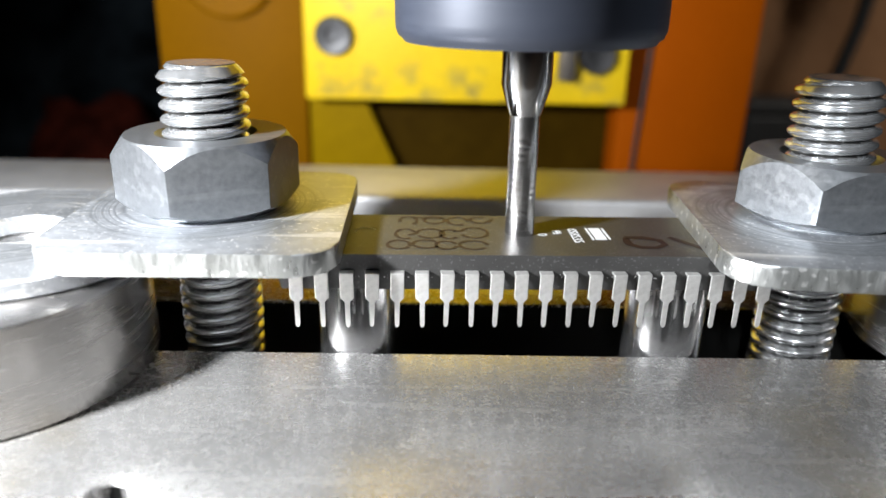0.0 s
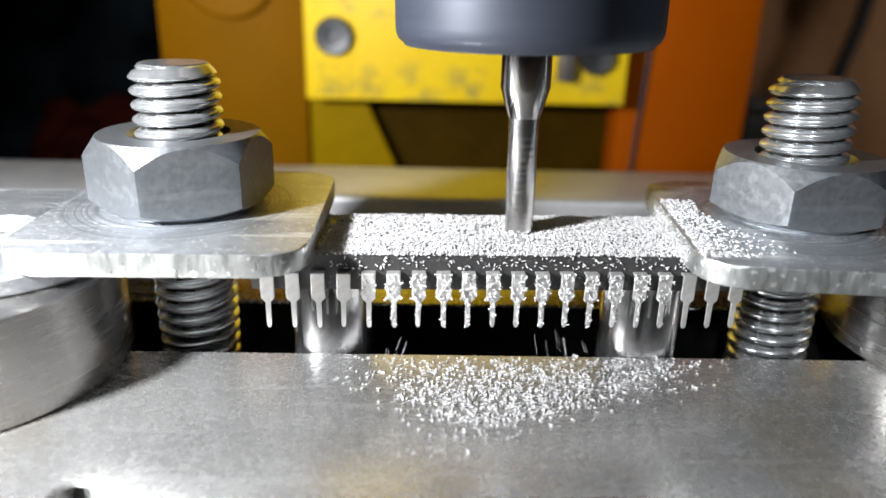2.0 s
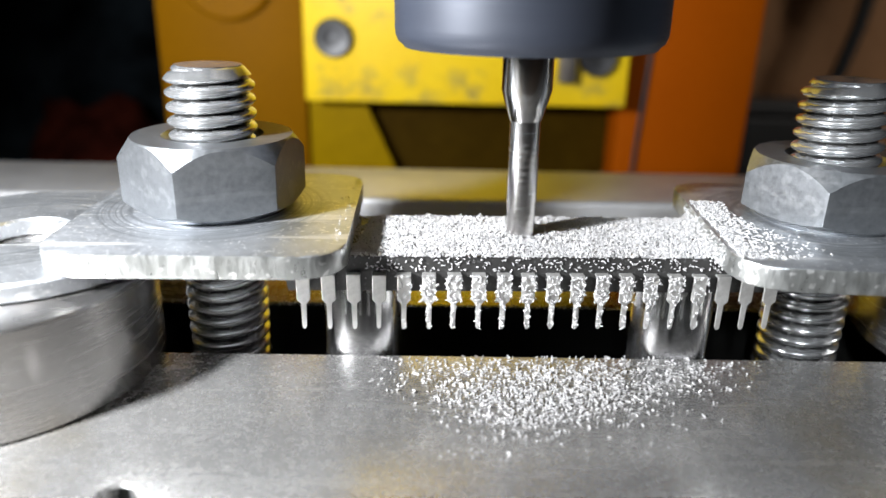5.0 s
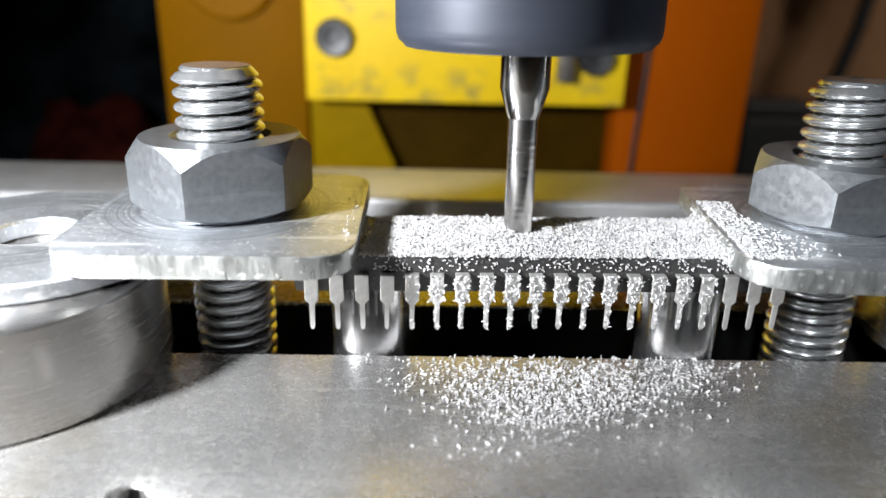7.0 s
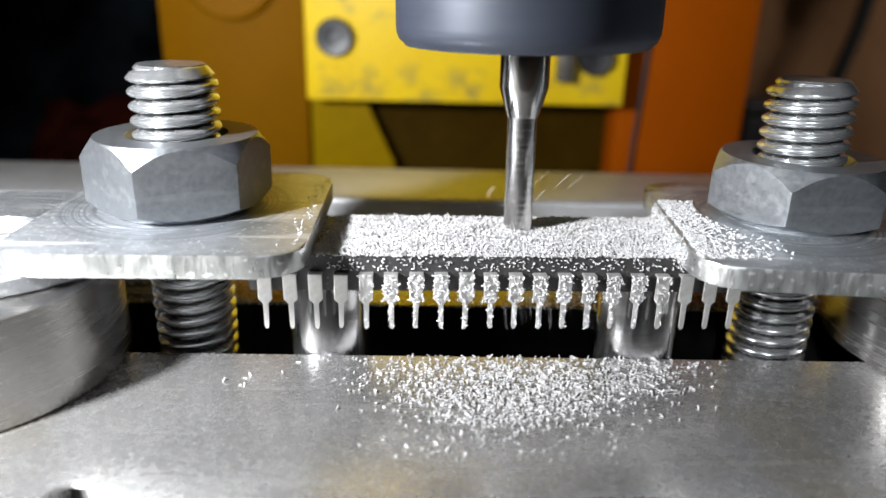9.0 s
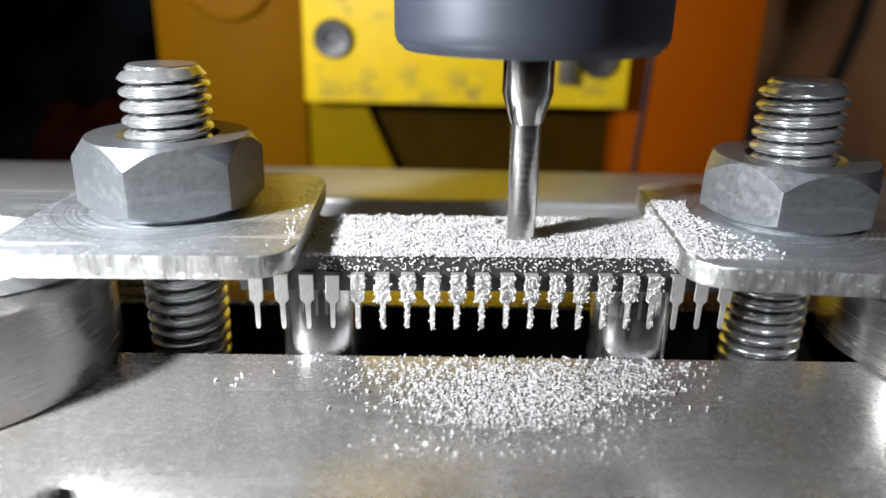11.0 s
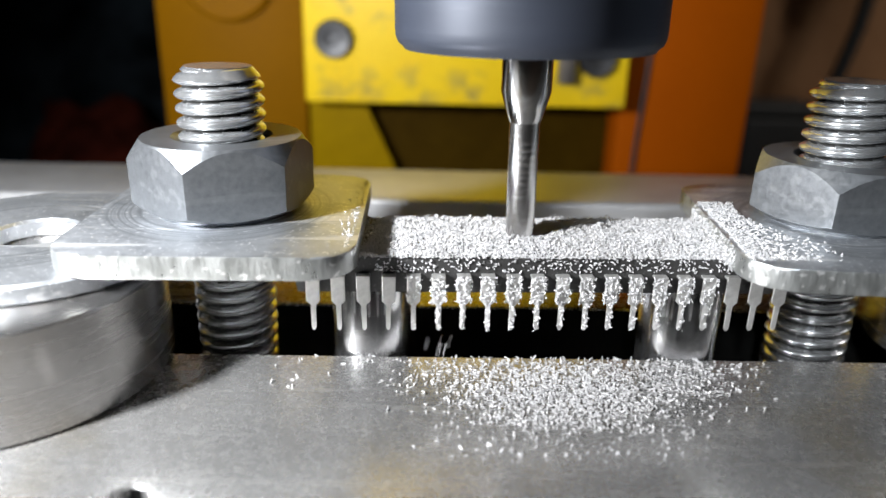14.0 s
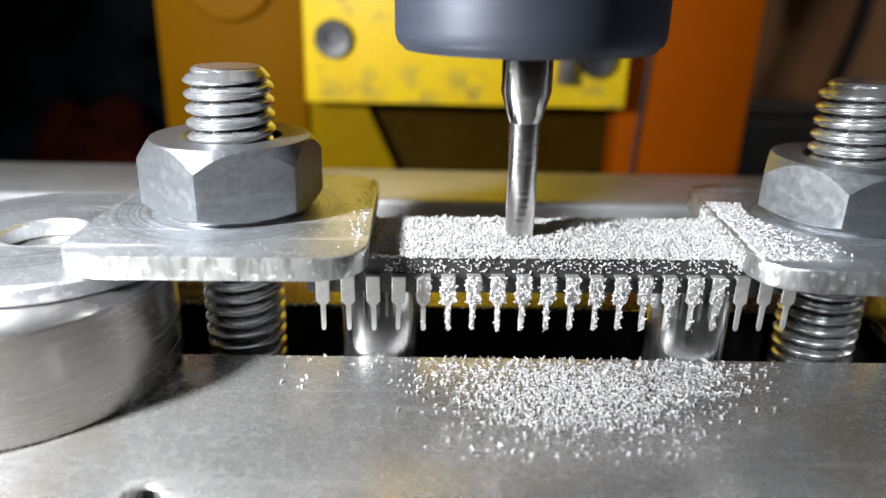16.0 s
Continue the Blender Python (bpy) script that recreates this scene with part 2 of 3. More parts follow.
GANTRY = [(0.0, 0.0, 0.32), (0.25, 0.0, 0.1), (0.45, 0.0, 0.0), (0.7, 0.3, 0.0), (0.95, 0.8, 0.0), (1.6, 0.8, 0.0), (2.0, 0.6, 0.0),
          (2.2, 0.0, 0.0), (2.45, -0.6, 0.0), (4.2, -0.6, 0.0), (6.4, -0.5, 0.0), (6.6, -0.1, 0.0), (7.0, 1.2, 0.0), (7.4, 1.8, 0.0),
          (9.4, 1.8, 0.0), (9.9, 1.0, -0.05), (10.4, -1.2, -0.1), (13.0, -1.3, -0.1), (13.5, -0.7, -0.1), (13.8, -0.2, -0.1), (16.0, -0.2, -0.1)]
RIDERS = []      # things that travel with the table
HEAD = []        # things that travel with the gantry
SPINNERS = []


def table_at(t):
    for (t0, x0), (t1, x1) in zip(TABLE_X, TABLE_X[1:]):
        if t <= t1:
            return x0 + (x1 - x0) * (t - t0) / (t1 - t0)
    return TABLE_X[-1][1]


def rides(ob):
    RIDERS.append(ob)
    return ob


# ---- structure: room, bench ----
def build_room():
    for name, lo, hi in (("wall_back", (-1600, 1000, -900), (1600, 1100, 1700)), ("wall_front", (-1600, -1600, -900), (1600, -1500, 1700)),
                         ("wall_left", (-1700, -1500, -900), (-1600, 1000, 1700)), ("wall_right", (1600, -1500, -900), (1700, 1000, 1700))):
        tagged(part(name, box(bmesh.new(), lo, hi), WALL), "dim plastered workshop wall", "wall", kind="structure")
    tagged(part("floor", box(bmesh.new(), (-1700, -1600, -960), (1700, 1100, -900)), WALL), "dim grey workshop floor", "floor", kind="structure")
    tagged(part("ceiling", box(bmesh.new(), (-1700, -1600, 1700), (1700, 1100, 1760)), WALL), "dim plastered workshop ceiling", "ceiling", kind="structure")
    bench = box(bmesh.new(), (-900, -450, -110), (900, 700, -70), 3)
    tagged(part("workbench_top", bench, WOOD), "dark wooden workbench top under the machine", "workbench", kind="structure")


build_room()

# ---- machine table ----
SLOT_FRONT, SLOT_BACK = 3.2, 16.4


def shaded_sides(ob):
    """Puts the deep shade of the slot into the colour of its walls."""
    ob.data.materials.append(SLOT_SHADE)
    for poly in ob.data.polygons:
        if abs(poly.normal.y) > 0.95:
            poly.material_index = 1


def build_table():
    t = rides(thing("machine_table", (0, 0, -22), "ground steel slotted milling machine table with stains", "machine table"))
    # front strip with a drilled hole
    bm = bmesh.new()
    hole = (-35.9, -20.5, 1.55)
    lo, hi, c = (-190, -52), (190, SLOT_FRONT), 0.3
    corners = lambda i, z: [bm.verts.new(p + (z,)) for p in ((lo[0] + i, lo[1] + i), (hi[0] - i, lo[1] + i), (hi[0] - i, hi[1] - i), (lo[0] + i, hi[1] - i))]
    circle = lambda r, z: [bm.verts.new((hole[0] + r * math.cos(math.pi * k / 20), hole[1] + r * math.sin(math.pi * k / 20), z)) for k in range(40)]
    a, b, d = corners(c, 22), corners(0, 22 - c), corners(0, 8)
    e, f, g = circle(hole[2] + 0.25, 22), circle(hole[2], 21.75), circle(hole[2], 8)
    rim = [bm.edges.new((ring[i], ring[(i + 1) % len(ring)])) for ring in (a, e) for i in range(len(ring))]
    bmesh.ops.triangle_fill(bm, edges=rim, use_beauty=True)
    for p, q in ((a, b), (b, d), (e, f), (f, g)):
        for i in range(len(p)):
            bm.faces.new((p[i], p[(i + 1) % len(p)], q[(i + 1) % len(p)], q[i]))
    shaded_sides(part("table_strip", bm, TABLE, t, smooth=True))
    shaded_sides(part("table_strip", box(bmesh.new(), (-190, SLOT_BACK, 8), (190, 49.8, 22), 0.35, 2), TABLE, t, smooth=True))
    part("rear_rail", box(bmesh.new(), (-190, 50, 8), (190, 71.8, 26.25), 0.9, 3), RAIL, t, "raised steel rail along the table's back", smooth=True)
    # slot bottom, coloured near-black in place of the shade down there
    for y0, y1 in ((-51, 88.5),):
        part("base_plate", box(bmesh.new(), (-189, y0, 0), (189, y1, 7.99)), SLOT_SHADE, t)
    return t


build_table()


def build_base():
    b = thing("milling_machine_bed", (0, 0, -70), "heavy dark cast machine bed on the workbench", "machine bed")
    part("casting", box(bmesh.new(), (-110, -40, 10), (110, 84, 47.9), 3, 3), DARK_STEEL, b, smooth=True)
    for x in (-100, 70):
        for y in (-36, 50):
            part("foot", box(bmesh.new(), (x, y, 0), (x + 30, y + 30, 10), 1.0), BLACK_RUBBER, b, smooth=True)


build_base()


# ---- clamping hardware ----
def build_clamp(at, turn, label):
    c = rides(thing("clamp_plate", at, label, "clamp plate", "clamp plates", turn=turn))
    bm = bmesh.new()
    slab(bm, rounded(28.6, 30.5, 4.0), 0.0, 2.3, 0.25)
    ob = part("plate", bm, ZINC, c, smooth=True)
    ob.data.materials.append(SAWN)
    for poly in ob.data.polygons:
        if abs(poly.normal.z) < 0.5:
            poly.material_index = 1
    return c


build_clamp((-34.0, 9.2, 12.6), 1.0, "square zinc-plated steel clamp plate under a nut")
build_clamp((33.0, 7.6, 12.6), -5.0, "square zinc-plated steel clamp plate dusted with shavings")


def nut_mesh(af=17.0, h=8.0):
    bm = bmesh.new()
    n, flat = 144, af / 2 - 0.12
    rings = [[] for _ in range(9)]
    for i in range(n):
        a = 2 * math.pi * i / n
        r = min(af / 2 / math.cos((a % (math.pi / 3)) - math.pi / 6), 9.77)
        drop = max(0.0, r - flat) * 1.45
        for ring, (rr, z) in zip(rings, ((4.6, 1.0), (5.3, 0.0), (flat - 0.75, 0.0), (flat - 0.55, 0.45), (flat, 0.55), (r, 0.6 + drop * 0.35), (r, h - drop), (flat, h), (5.3, h))):
            ring.append(bm.verts.new((rr * math.cos(a), rr * math.sin(a), z)))
    last = [bm.verts.new((4.6 * math.cos(2 * math.pi * i / n), 4.6 * math.sin(2 * math.pi * i / n), h - 1.0)) for i in range(n)]
    rings.append(last)
    for a, b in list(zip(rings, rings[1:])) + [(rings[-1], rings[0])]:
        for i in range(n):
            bm.faces.new((a[i], a[(i + 1) % n], b[(i + 1) % n], b[i]))
    return bm


def worn_corners(ob):
    """The zinc is rubbed bright along the six upright corners."""
    ob.data.materials.append(ZINC)
    for poly in ob.data.polygons:
        if math.hypot(poly.center.x, poly.center.y) > 9.7 * MM:
            poly.material_index = 1


def thread_mesh(z0, z1, r=4.62, pitch=1.5, depth=1.15, turn=0.0):
    bm = bmesh.new()
    n, step = 48, 0.125
    rows = int((z1 - z0) / step)
    grid = []
    for j in range(rows + 1):
        z = z0 + (z1 - z0) * j / rows
        ring = []
        for i in range(n):
            a = 2 * math.pi * i / n
            ph = (z / pitch - a / (2 * math.pi) + turn) % 1.0
            side = abs(ph - 0.5)
            rr = r - depth * (1 - side / 0.5) ** 2.3
            rr = min(rr, r - 1.05 + (z1 - z) * 0.85)
            ring.append(bm.verts.new((rr * math.cos(a), rr * math.sin(a), z)))
        grid.append(ring)
    for a, b in zip(grid, grid[1:]):
        for i in range(n):
            bm.faces.new((a[i], a[(i + 1) % n], b[(i + 1) % n], b[i]))
    rim = grid[-1]
    inner = [bm.verts.new((v.co.x * 0.9, v.co.y * 0.9, z1 + 0.12)) for v in rim]
    for i in range(n):
        bm.faces.new((rim[i], rim[(i + 1) % n], inner[(i + 1) % n], inner[i]))
    bm.faces.new(inner)
    bm.faces.new(grid[0][::-1])
    return bm


def build_bolts():
    first = rides(thing("hex_nut", (-34.95, 10.0, 14.9), "dull zinc-plated steel hexagon nut on a clamp plate", "nut", "clamp nuts", turn=22))
    worn_corners(part("nut_body", nut_mesh(), ZINC_NUT, first, smooth=30))
    part("thread_bore", lathe(bmesh.new(), [(4.58, 1.0), (5.0, 0.9), (5.0, 7.1), (4.58, 7.0)], 64), THREAD, first, "bright threaded bore", smooth=40)
    second = rides(thing("hex_nut", (33.5, 10.0, 14.9), "low zinc-plated steel hexagon nut on a dusted clamp plate", "nut", "clamp nuts"))
    worn_corners(part("nut_body", nut_mesh(17.0, 6.9), ZINC_NUT, second, smooth=30))
    part("thread_bore", lathe(bmesh.new(), [(4.58, 1.0), (5.0, 0.9), (5.0, 6.0), (4.58, 5.9)], 64), THREAD, second, "bright threaded bore", smooth=40)
    stud = rides(thing("threaded_stud", (-34.85, 10.0, -14.0), "coarse threaded steel stud rising through a clamp nut", "threaded stud", "clamp studs"))
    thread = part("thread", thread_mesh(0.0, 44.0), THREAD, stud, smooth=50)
    # faces deep in the groove get the colour that imitates shade
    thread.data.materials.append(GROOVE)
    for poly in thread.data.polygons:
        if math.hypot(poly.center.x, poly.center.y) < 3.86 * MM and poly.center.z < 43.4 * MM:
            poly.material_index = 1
    part("end_face", lathe(bmesh.new(), [(0, 44.16), (3.2, 44.16), (3.45, 44.13), (0, 44.0)], 48, closed=False), THREAD, stud, "flat turned end face", smooth=40)
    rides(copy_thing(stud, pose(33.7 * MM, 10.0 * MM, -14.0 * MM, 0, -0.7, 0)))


build_bolts()


def build_spacers():
    for at, r, label in (((-56.2, 0.1, 0.0), 16.3, "thick turned steel bushing standing on the table"), ((57.8, 7.2, 0.0), 17.2, "thick turned steel bushing beside a stud")):
        b = rides(thing("steel_bushing", at, label, "bushing", "bushings"))
        bm = lathe(bmesh.new(), [(6.5, 0.2), (r - 0.3, 0.0), (r, 0.3), (r, 10.38), (r - 0.22, 10.6), (7.0, 10.6), (6.5, 10.1)], 128)
        part("ring", bm, TURNED, b, smooth=25)
        part("bore", lathe(bmesh.new(), [(5.2, 0.3), (6.45, 0.2), (6.45, 10.2), (5.2, 10.1)], 64), DARK_STEEL, b, "dark bored sleeve", smooth=40)
    for at in ((-54.8, 6.8, 10.6), (57.3, 8.0, 10.6)):
        w = rides(thing("flat_washer", at, "large flat zinc washer lying on a bushing", "washer", "washers"))
        bm = lathe(bmesh.new(), [(4.3, 0.2), (4.5, 0.0), (15.6, 0.0), (15.9, 0.3), (15.9, 1.7), (15.6, 2.0), (4.6, 2.0), (4.3, 1.7)], 96)
        part("ring", bm, ZINC, w, smooth=40)
    for x in (-18.8, 16.6):
        p = rides(thing("support_post", (x, 7.4, -14.0), "polished round steel post carrying the chip", "support post", "support posts"))
        part("post", lathe(bmesh.new(), [(0, 0), (4.45, 0), (4.45, 22.3), (4.1, 22.8), (0, 22.8)], 48, closed=False), POLISHED, p, smooth=40)


build_spacers()


# ---- integrated circuit ----
CHIP_TURN = 1.5


def build_chip():
    c = rides(thing("integrated_circuit", (0, 0, 8.8), "black forty-pin plastic chip with tinned leads and white marking", "microchip", turn=CHIP_TURN))
    bm = bmesh.new()
    z = (0.0, 2.1, 2.3, 3.8)
    ins = (0.28, 0.0, 0.0, 0.25)
    rings = []
    for zz, i in zip(z, ins):
        rings.append([bm.verts.new(p) for p in ((-26.1 + i, 0.8 + i, zz), (26.1 - i, 0.8 + i, zz), (26.1 - i, 14.45 - i, zz), (-26.1 + i, 14.45 - i, zz))])
    bm.faces.new(rings[0][::-1])
    bm.faces.new(rings[-1])
    for a, b in zip(rings, rings[1:]):
        for i in range(4):
            bm.faces.new((a[i], a[(i + 1) % 4], b[(i + 1) % 4], b[i]))
    bmesh.ops.bevel(bm, geom=[e for e in bm.edges if e.calc_face_angle(0) > 0.5], offset=0.12, segments=2, affect="EDGES")
    part("body", bm, EPOXY, c, smooth=40)
    # one lead, shared by all forty
    def lead_mesh():
        b = bmesh.new()
        box(b, (-0.70, 0.0, 1.95), (0.70, 0.95, 2.2), 0.06)
        box(b, (-0.70, -0.12, -0.55), (0.70, 0.14, 2.2), 0.07)
        verts = [b.verts.new(p) for p in ((-0.70, -0.12, -0.5), (0.70, -0.12, -0.5), (0.70, 0.14, -0.5), (-0.70, 0.14, -0.5),
                                          (-0.26, -0.12, -0.95), (0.26, -0.12, -0.95), (0.26, 0.14, -0.95), (-0.26, 0.14, -0.95),
                                          (-0.23, -0.12, -3.5), (0.23, -0.12, -3.5), (0.23, 0.14, -3.5), (-0.23, 0.14, -3.5),
                                          (-0.1, -0.05, -3.8), (0.1, -0.05, -3.8), (0.1, 0.07, -3.8), (-0.1, 0.07, -3.8))]
        for k in (0, 4, 8):
            for i in range(4):
                j = (i + 1) % 4
                b.faces.new((verts[k + i], verts[k + j], verts[k + 4 + j], verts[k + 4 + i]))
        b.faces.new(verts[12:16])
        b.faces.new(verts[3::-1])
        return b
    lead = part("lead", lead_mesh(), TIN, c)
    lead.matrix_basis = pose(-24.13 * MM, 0, 0)
    rng = random.Random(4)
    for row in (0, 1):
        for i in range(20):
            if row == 0 and i == 0:
                continue
            o = new("lead", lead.data)
            o.parent = c
            o.matrix_basis = pose((2.54 * (i - 9.5)) * MM, (15.24 if row else 0) * MM, 0, rng.uniform(-1.5, 1.5), rng.uniform(-1.2, 1.2), 180 if row else rng.uniform(-2, 2))
    marks(c)
    return c


def marks(c):
    """White printing and brown hand marks on the chip's top, as thin ink."""
    def printed(text, x, y, size):
        cu = bpy.data.curves.new("printing", "FONT")
        cu.body, cu.size, cu.extrude = text, size * MM, 0.012 * MM
        ob = new("printing", cu)
        me = bpy.data.meshes.new_from_object(ob.evaluated_get(bpy.context.evaluated_depsgraph_get()))
        bpy.data.objects.remove(ob)
        me.materials.clear()
        me.materials.append(WHITE_INK)
        o = new("printing", me)
        o.parent = c
        o.matrix_basis = pose(x * MM, y * MM, 3.82 * MM, 0, 0, -90)
    printed("0S8535", 5.1, 9.6, 1.55)
    printed("PI", 3.2, 9.0, 1.5)
    printed("0", 1.5, 7.9, 1.5)
    bm = bmesh.new()
    for k, (x0, x1) in enumerate(((7.2, 7.45), (7.65, 8.9), (9.1, 9.35))):
        box(bm, (x0, 5.9 + 0.1 * k, 3.81), (x1, 9.9, 3.83))
    part("printed_emblem", bm, WHITE_INK, c, "white printed block emblem")
    def ring(name, x, y, r, a0, a1, width, material):
        b = bmesh.new()
        n = 28
        rows = []
        for k in range(n + 1):
            a = radians(a0 + (a1 - a0) * k / n)
            w = width * (0.75 + 0.25 * math.sin(k * 0.9))
            rows.append([b.verts.new((x + (r + s) * math.cos(a), y + (r + s) * 1.15 * math.sin(a), 3.835)) for s in (-w / 2, w / 2)])
        for p, q in zip(rows, rows[1:]):
            b.faces.new((p[0], p[1], q[1], q[0]))
        part(name, b, material, c)
    def stroke(points, width):
        b = bmesh.new()
        rows = []
        for k, p in enumerate(points):
            p, q = Vector(points[max(0, k - 1)]), Vector(points[min(k + 1, len(points) - 1)])
            side = Vector((p.y - q.y, q.x - p.x)).normalized() * width * (0.42 + 0.1 * math.sin(k * 1.3))
            rows.append([b.verts.new((points[k][0] + d * side.x, points[k][1] + d * side.y, 3.835)) for d in (-1, 1)])
        for p, q in zip(rows, rows[1:]):
            b.faces.new((p[0], p[1], q[1], q[0]))
        part("brown_mark", b, MARKER, c)

    def loop(x, y, rx, ry, a0, a1, tail=()):
        arc = [(x + rx * math.cos(radians(a0 + (a1 - a0) * k / 16)), y + ry * math.sin(radians(a0 + (a1 - a0) * k / 16))) for k in range(17)]
        stroke(arc + list(tail), 0.46)
    # two hand-written columns and a short one, drawn along the chip's width
    loop(-9.9, 12.3, 1.2, 1.3, 30, 390, ((-11.4, 13.1), (-12.6, 13.2)))
    loop(-12.9, 12.0, 1.0, 1.5, -60, 200)
    loop(-10.5, 7.6, 1.5, 1.5, -150, 180, ((-12.9, 7.0),))
    loop(-13.2, 7.4, 1.1, 1.6, 20, 300)
    loop(-11.0, 4.2, 1.4, 1.2, 40, 330)
    loop(-13.9, 4.0, 1.2, 1.3, -20, 330)
    loop(-4.6, 12.4, 1.1, 1.1, 60, 330, ((-3.0, 12.9),))
    loop(-7.2, 12.0, 1.2, 1.4, 0, 300)
    loop(-5.6, 7.9, 1.5, 1.7, -160, 160, ((-7.9, 8.4),))
    loop(-8.4, 7.4, 1.0, 1.5, 40, 320)
    loop(-6.0, 4.0, 1.5, 1.3, 0, 320)
    loop(-8.9, 3.9, 1.1, 1.2, 20, 350)
    stroke([(11.0, 6.8), (13.2, 6.7), (14.6, 5.9), (14.8, 4.6), (13.6, 3.6), (11.8, 3.7), (10.9, 4.6), (10.9, 5.6), (11.1, 6.7)], 1.0)
    stroke([(16.0, 7.0), (16.8, 5.9), (17.6, 4.8), (18.6, 3.4)], 0.9)
    ring("index_mark", -17.6, 8.2, 1.1, 20, 200, 0.26, WHITE_INK)


CHIP = build_chip()


# ---- spindle ----
SPINDLE = (-1.05, 8.3)


def build_spindle():
    s = thing("milling_spindle", (SPINDLE[0], SPINDLE[1], 12.0), "milling spindle with black collet nut and bright end mill", "milling spindle")
    s.matrix_basis = pose((SPINDLE[0] + 0.33) * MM, SPINDLE[1] * MM, 12.0 * MM, 0, -0.95, 0)
    HEAD.append((s, True))
    bm = lathe(bmesh.new(), [(0, 20.9), (11.6, 20.75), (12.6, 20.85), (12.75, 21.1), (13.2, 21.45), (13.45, 22.1), (13.5, 22.8), (13.5, 40), (0, 40)], 96, closed=False)
    part("collet_nut", bm, NUT_BLACK, s, smooth=35)
    part("spindle_nose", lathe(bmesh.new(), [(0, 40.0), (11, 40.0), (11, 52), (24, 53), (24, 110), (0, 110)], 64, closed=False), DARK_STEEL, s, smooth=35)
    # added arm above the view; yellow so the table mirrors a yellow patch
    part("head_arm", box(bmesh.new(), (-22, 18, 66), (22, 101, 112), 2.5, 3), YELLOW, s, "unseen arm of the spindle head, yellow for its reflection in the table", smooth=True)
    tool = part("end_mill", lathe(bmesh.new(), [(0, 13.2), (1.66, 13.4), (1.85, 13.9), (2.64, 16.6), (2.64, 24.0), (0, 24.0)], 48, closed=False), CARBIDE, s, smooth=35)
    bm = bmesh.new()
    rows, n = 90, 40
    grid = []
    for j in range(rows + 1):
        z = 13.7 * j / rows
        ring = []
        for i in range(n):
            a = 2 * math.pi * i / n
            ph = (a * 4 / (2 * math.pi) - z / 9.0 * (1 if z < 10.5 else 0)) % 1.0
            r = 1.62
            if z < 11.5:
                fade = min(1.0, (11.5 - z) / 2.0)
                r -= 0.12 * fade * max(0.0, math.sin(math.pi * min(1.0, ph / 0.55))) if ph < 0.55 else 0.0
                # chip breaker notches on the cutting edges
                r -= 0.022 if 0.6 < ph and (z / 0.75 + i // 10 * 0.25) % 1.0 < 0.4 else 0.0
            ring.append(bm.verts.new((r * math.cos(a), r * math.sin(a), z)))
        grid.append(ring)
    for a, b in zip(grid, grid[1:]):
        for i in range(n):
            bm.faces.new((a[i], a[(i + 1) % n], b[(i + 1) % n], b[i]))
    bm.faces.new(grid[0][::-1])
    bm.faces.new(grid[-1])
    flute = part("fluted_cutter", bm, FLUTE, tool, "bright two-flute cutting end", smooth=40)
    SPINNERS.append(flute)
    return s


build_spindle()


# ---- gantry behind ----
def build_gantry():
    g = thing("milling_machine_column", (0, 118, -40), "orange and yellow painted milling machine column", "machine column")
    HEAD.append((g, False))
    # heights here are above the foot; the table top lies at 40
    part("side_post", box(bmesh.new(), (-80.2, 4, -30), (-42.5, 34, 260), 1.5), AMBER, g, "amber painted steel side post", smooth=True)
    part("side_post", box(bmesh.new(), (39.4, 4, -30), (74.6, 34, 260), 1.5), ORANGE, g, "orange painted steel side post", smooth=True)
    # panel closes the opening; its dark colour stands in for the shade inside
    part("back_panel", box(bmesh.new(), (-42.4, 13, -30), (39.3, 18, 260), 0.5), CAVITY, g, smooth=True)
    part("gusset", slab(bmesh.new(), [(-42.4, 10), (-17.5, 10), (-20.0, 33), (-29.5, 52), (-29.5, 120), (-42.4, 120)], 0, 5, 0.4), OCHRE, g, "sloping yellow gusset plate, coloured ochre for the shade on it", smooth=True).matrix_basis = pose(0, 11 * MM, 0, 90, 0, 0)
    # dark block put where the cutter's shank shadows the yellow plate
    part("shadow_block", box(bmesh.new(), (20.5, -10, 57), (24.5, -6, 70), 0.6), DARK_STEEL, g, "small dark block in place of the shank's shadow", smooth=True)
    part("cross_plate", box(bmesh.new(), (-41.5, -6, 50.8), (38.4, 4, 150), 0.8), YELLOW, g, "scuffed yellow painted cross plate", smooth=True)
    scr = lathe(bmesh.new(), [(0, 1.2), (1.5, 1.2), (1.7, 2.6), (4.1, 2.9), (4.5, 2.3), (4.5, 0.0), (0, 0.0)], 40, closed=False)
    o = part("cap_screw", scr, SCREW, g, "dark socket head screw", smooth=35)
    o.matrix_basis = pose(-34.0 * MM, -6 * MM, 66.2 * MM, 90, 0, 0)
    o2 = new("cap_screw", o.data)
    o2.parent = g
    o2.matrix_basis = pose(30.0 * MM, -6 * MM, 63.0 * MM, 90, 0, 0)
    boss = part("round_boss", lathe(bmesh.new(), [(0, 3.0), (11, 3.0), (12, 2.2), (12, -1), (0, -1)], 64, closed=False), AMBER, g, smooth=35)
    boss.matrix_basis = pose(-61.0 * MM, 4 * MM, 81 * MM, 90, 0, 0)
    cab = rod(bmesh.new(), [(44.5, 3.3, 12), (45, 3.3, 40), (46.0, 3.3, 60), (46.4, 3.3, 80), (47.5, 3.3, 120)], 0.6)
    part("cable", cab, BLACK_RUBBER, g, "thin dark cable along the post", smooth=40)
    return g


build_gantry()


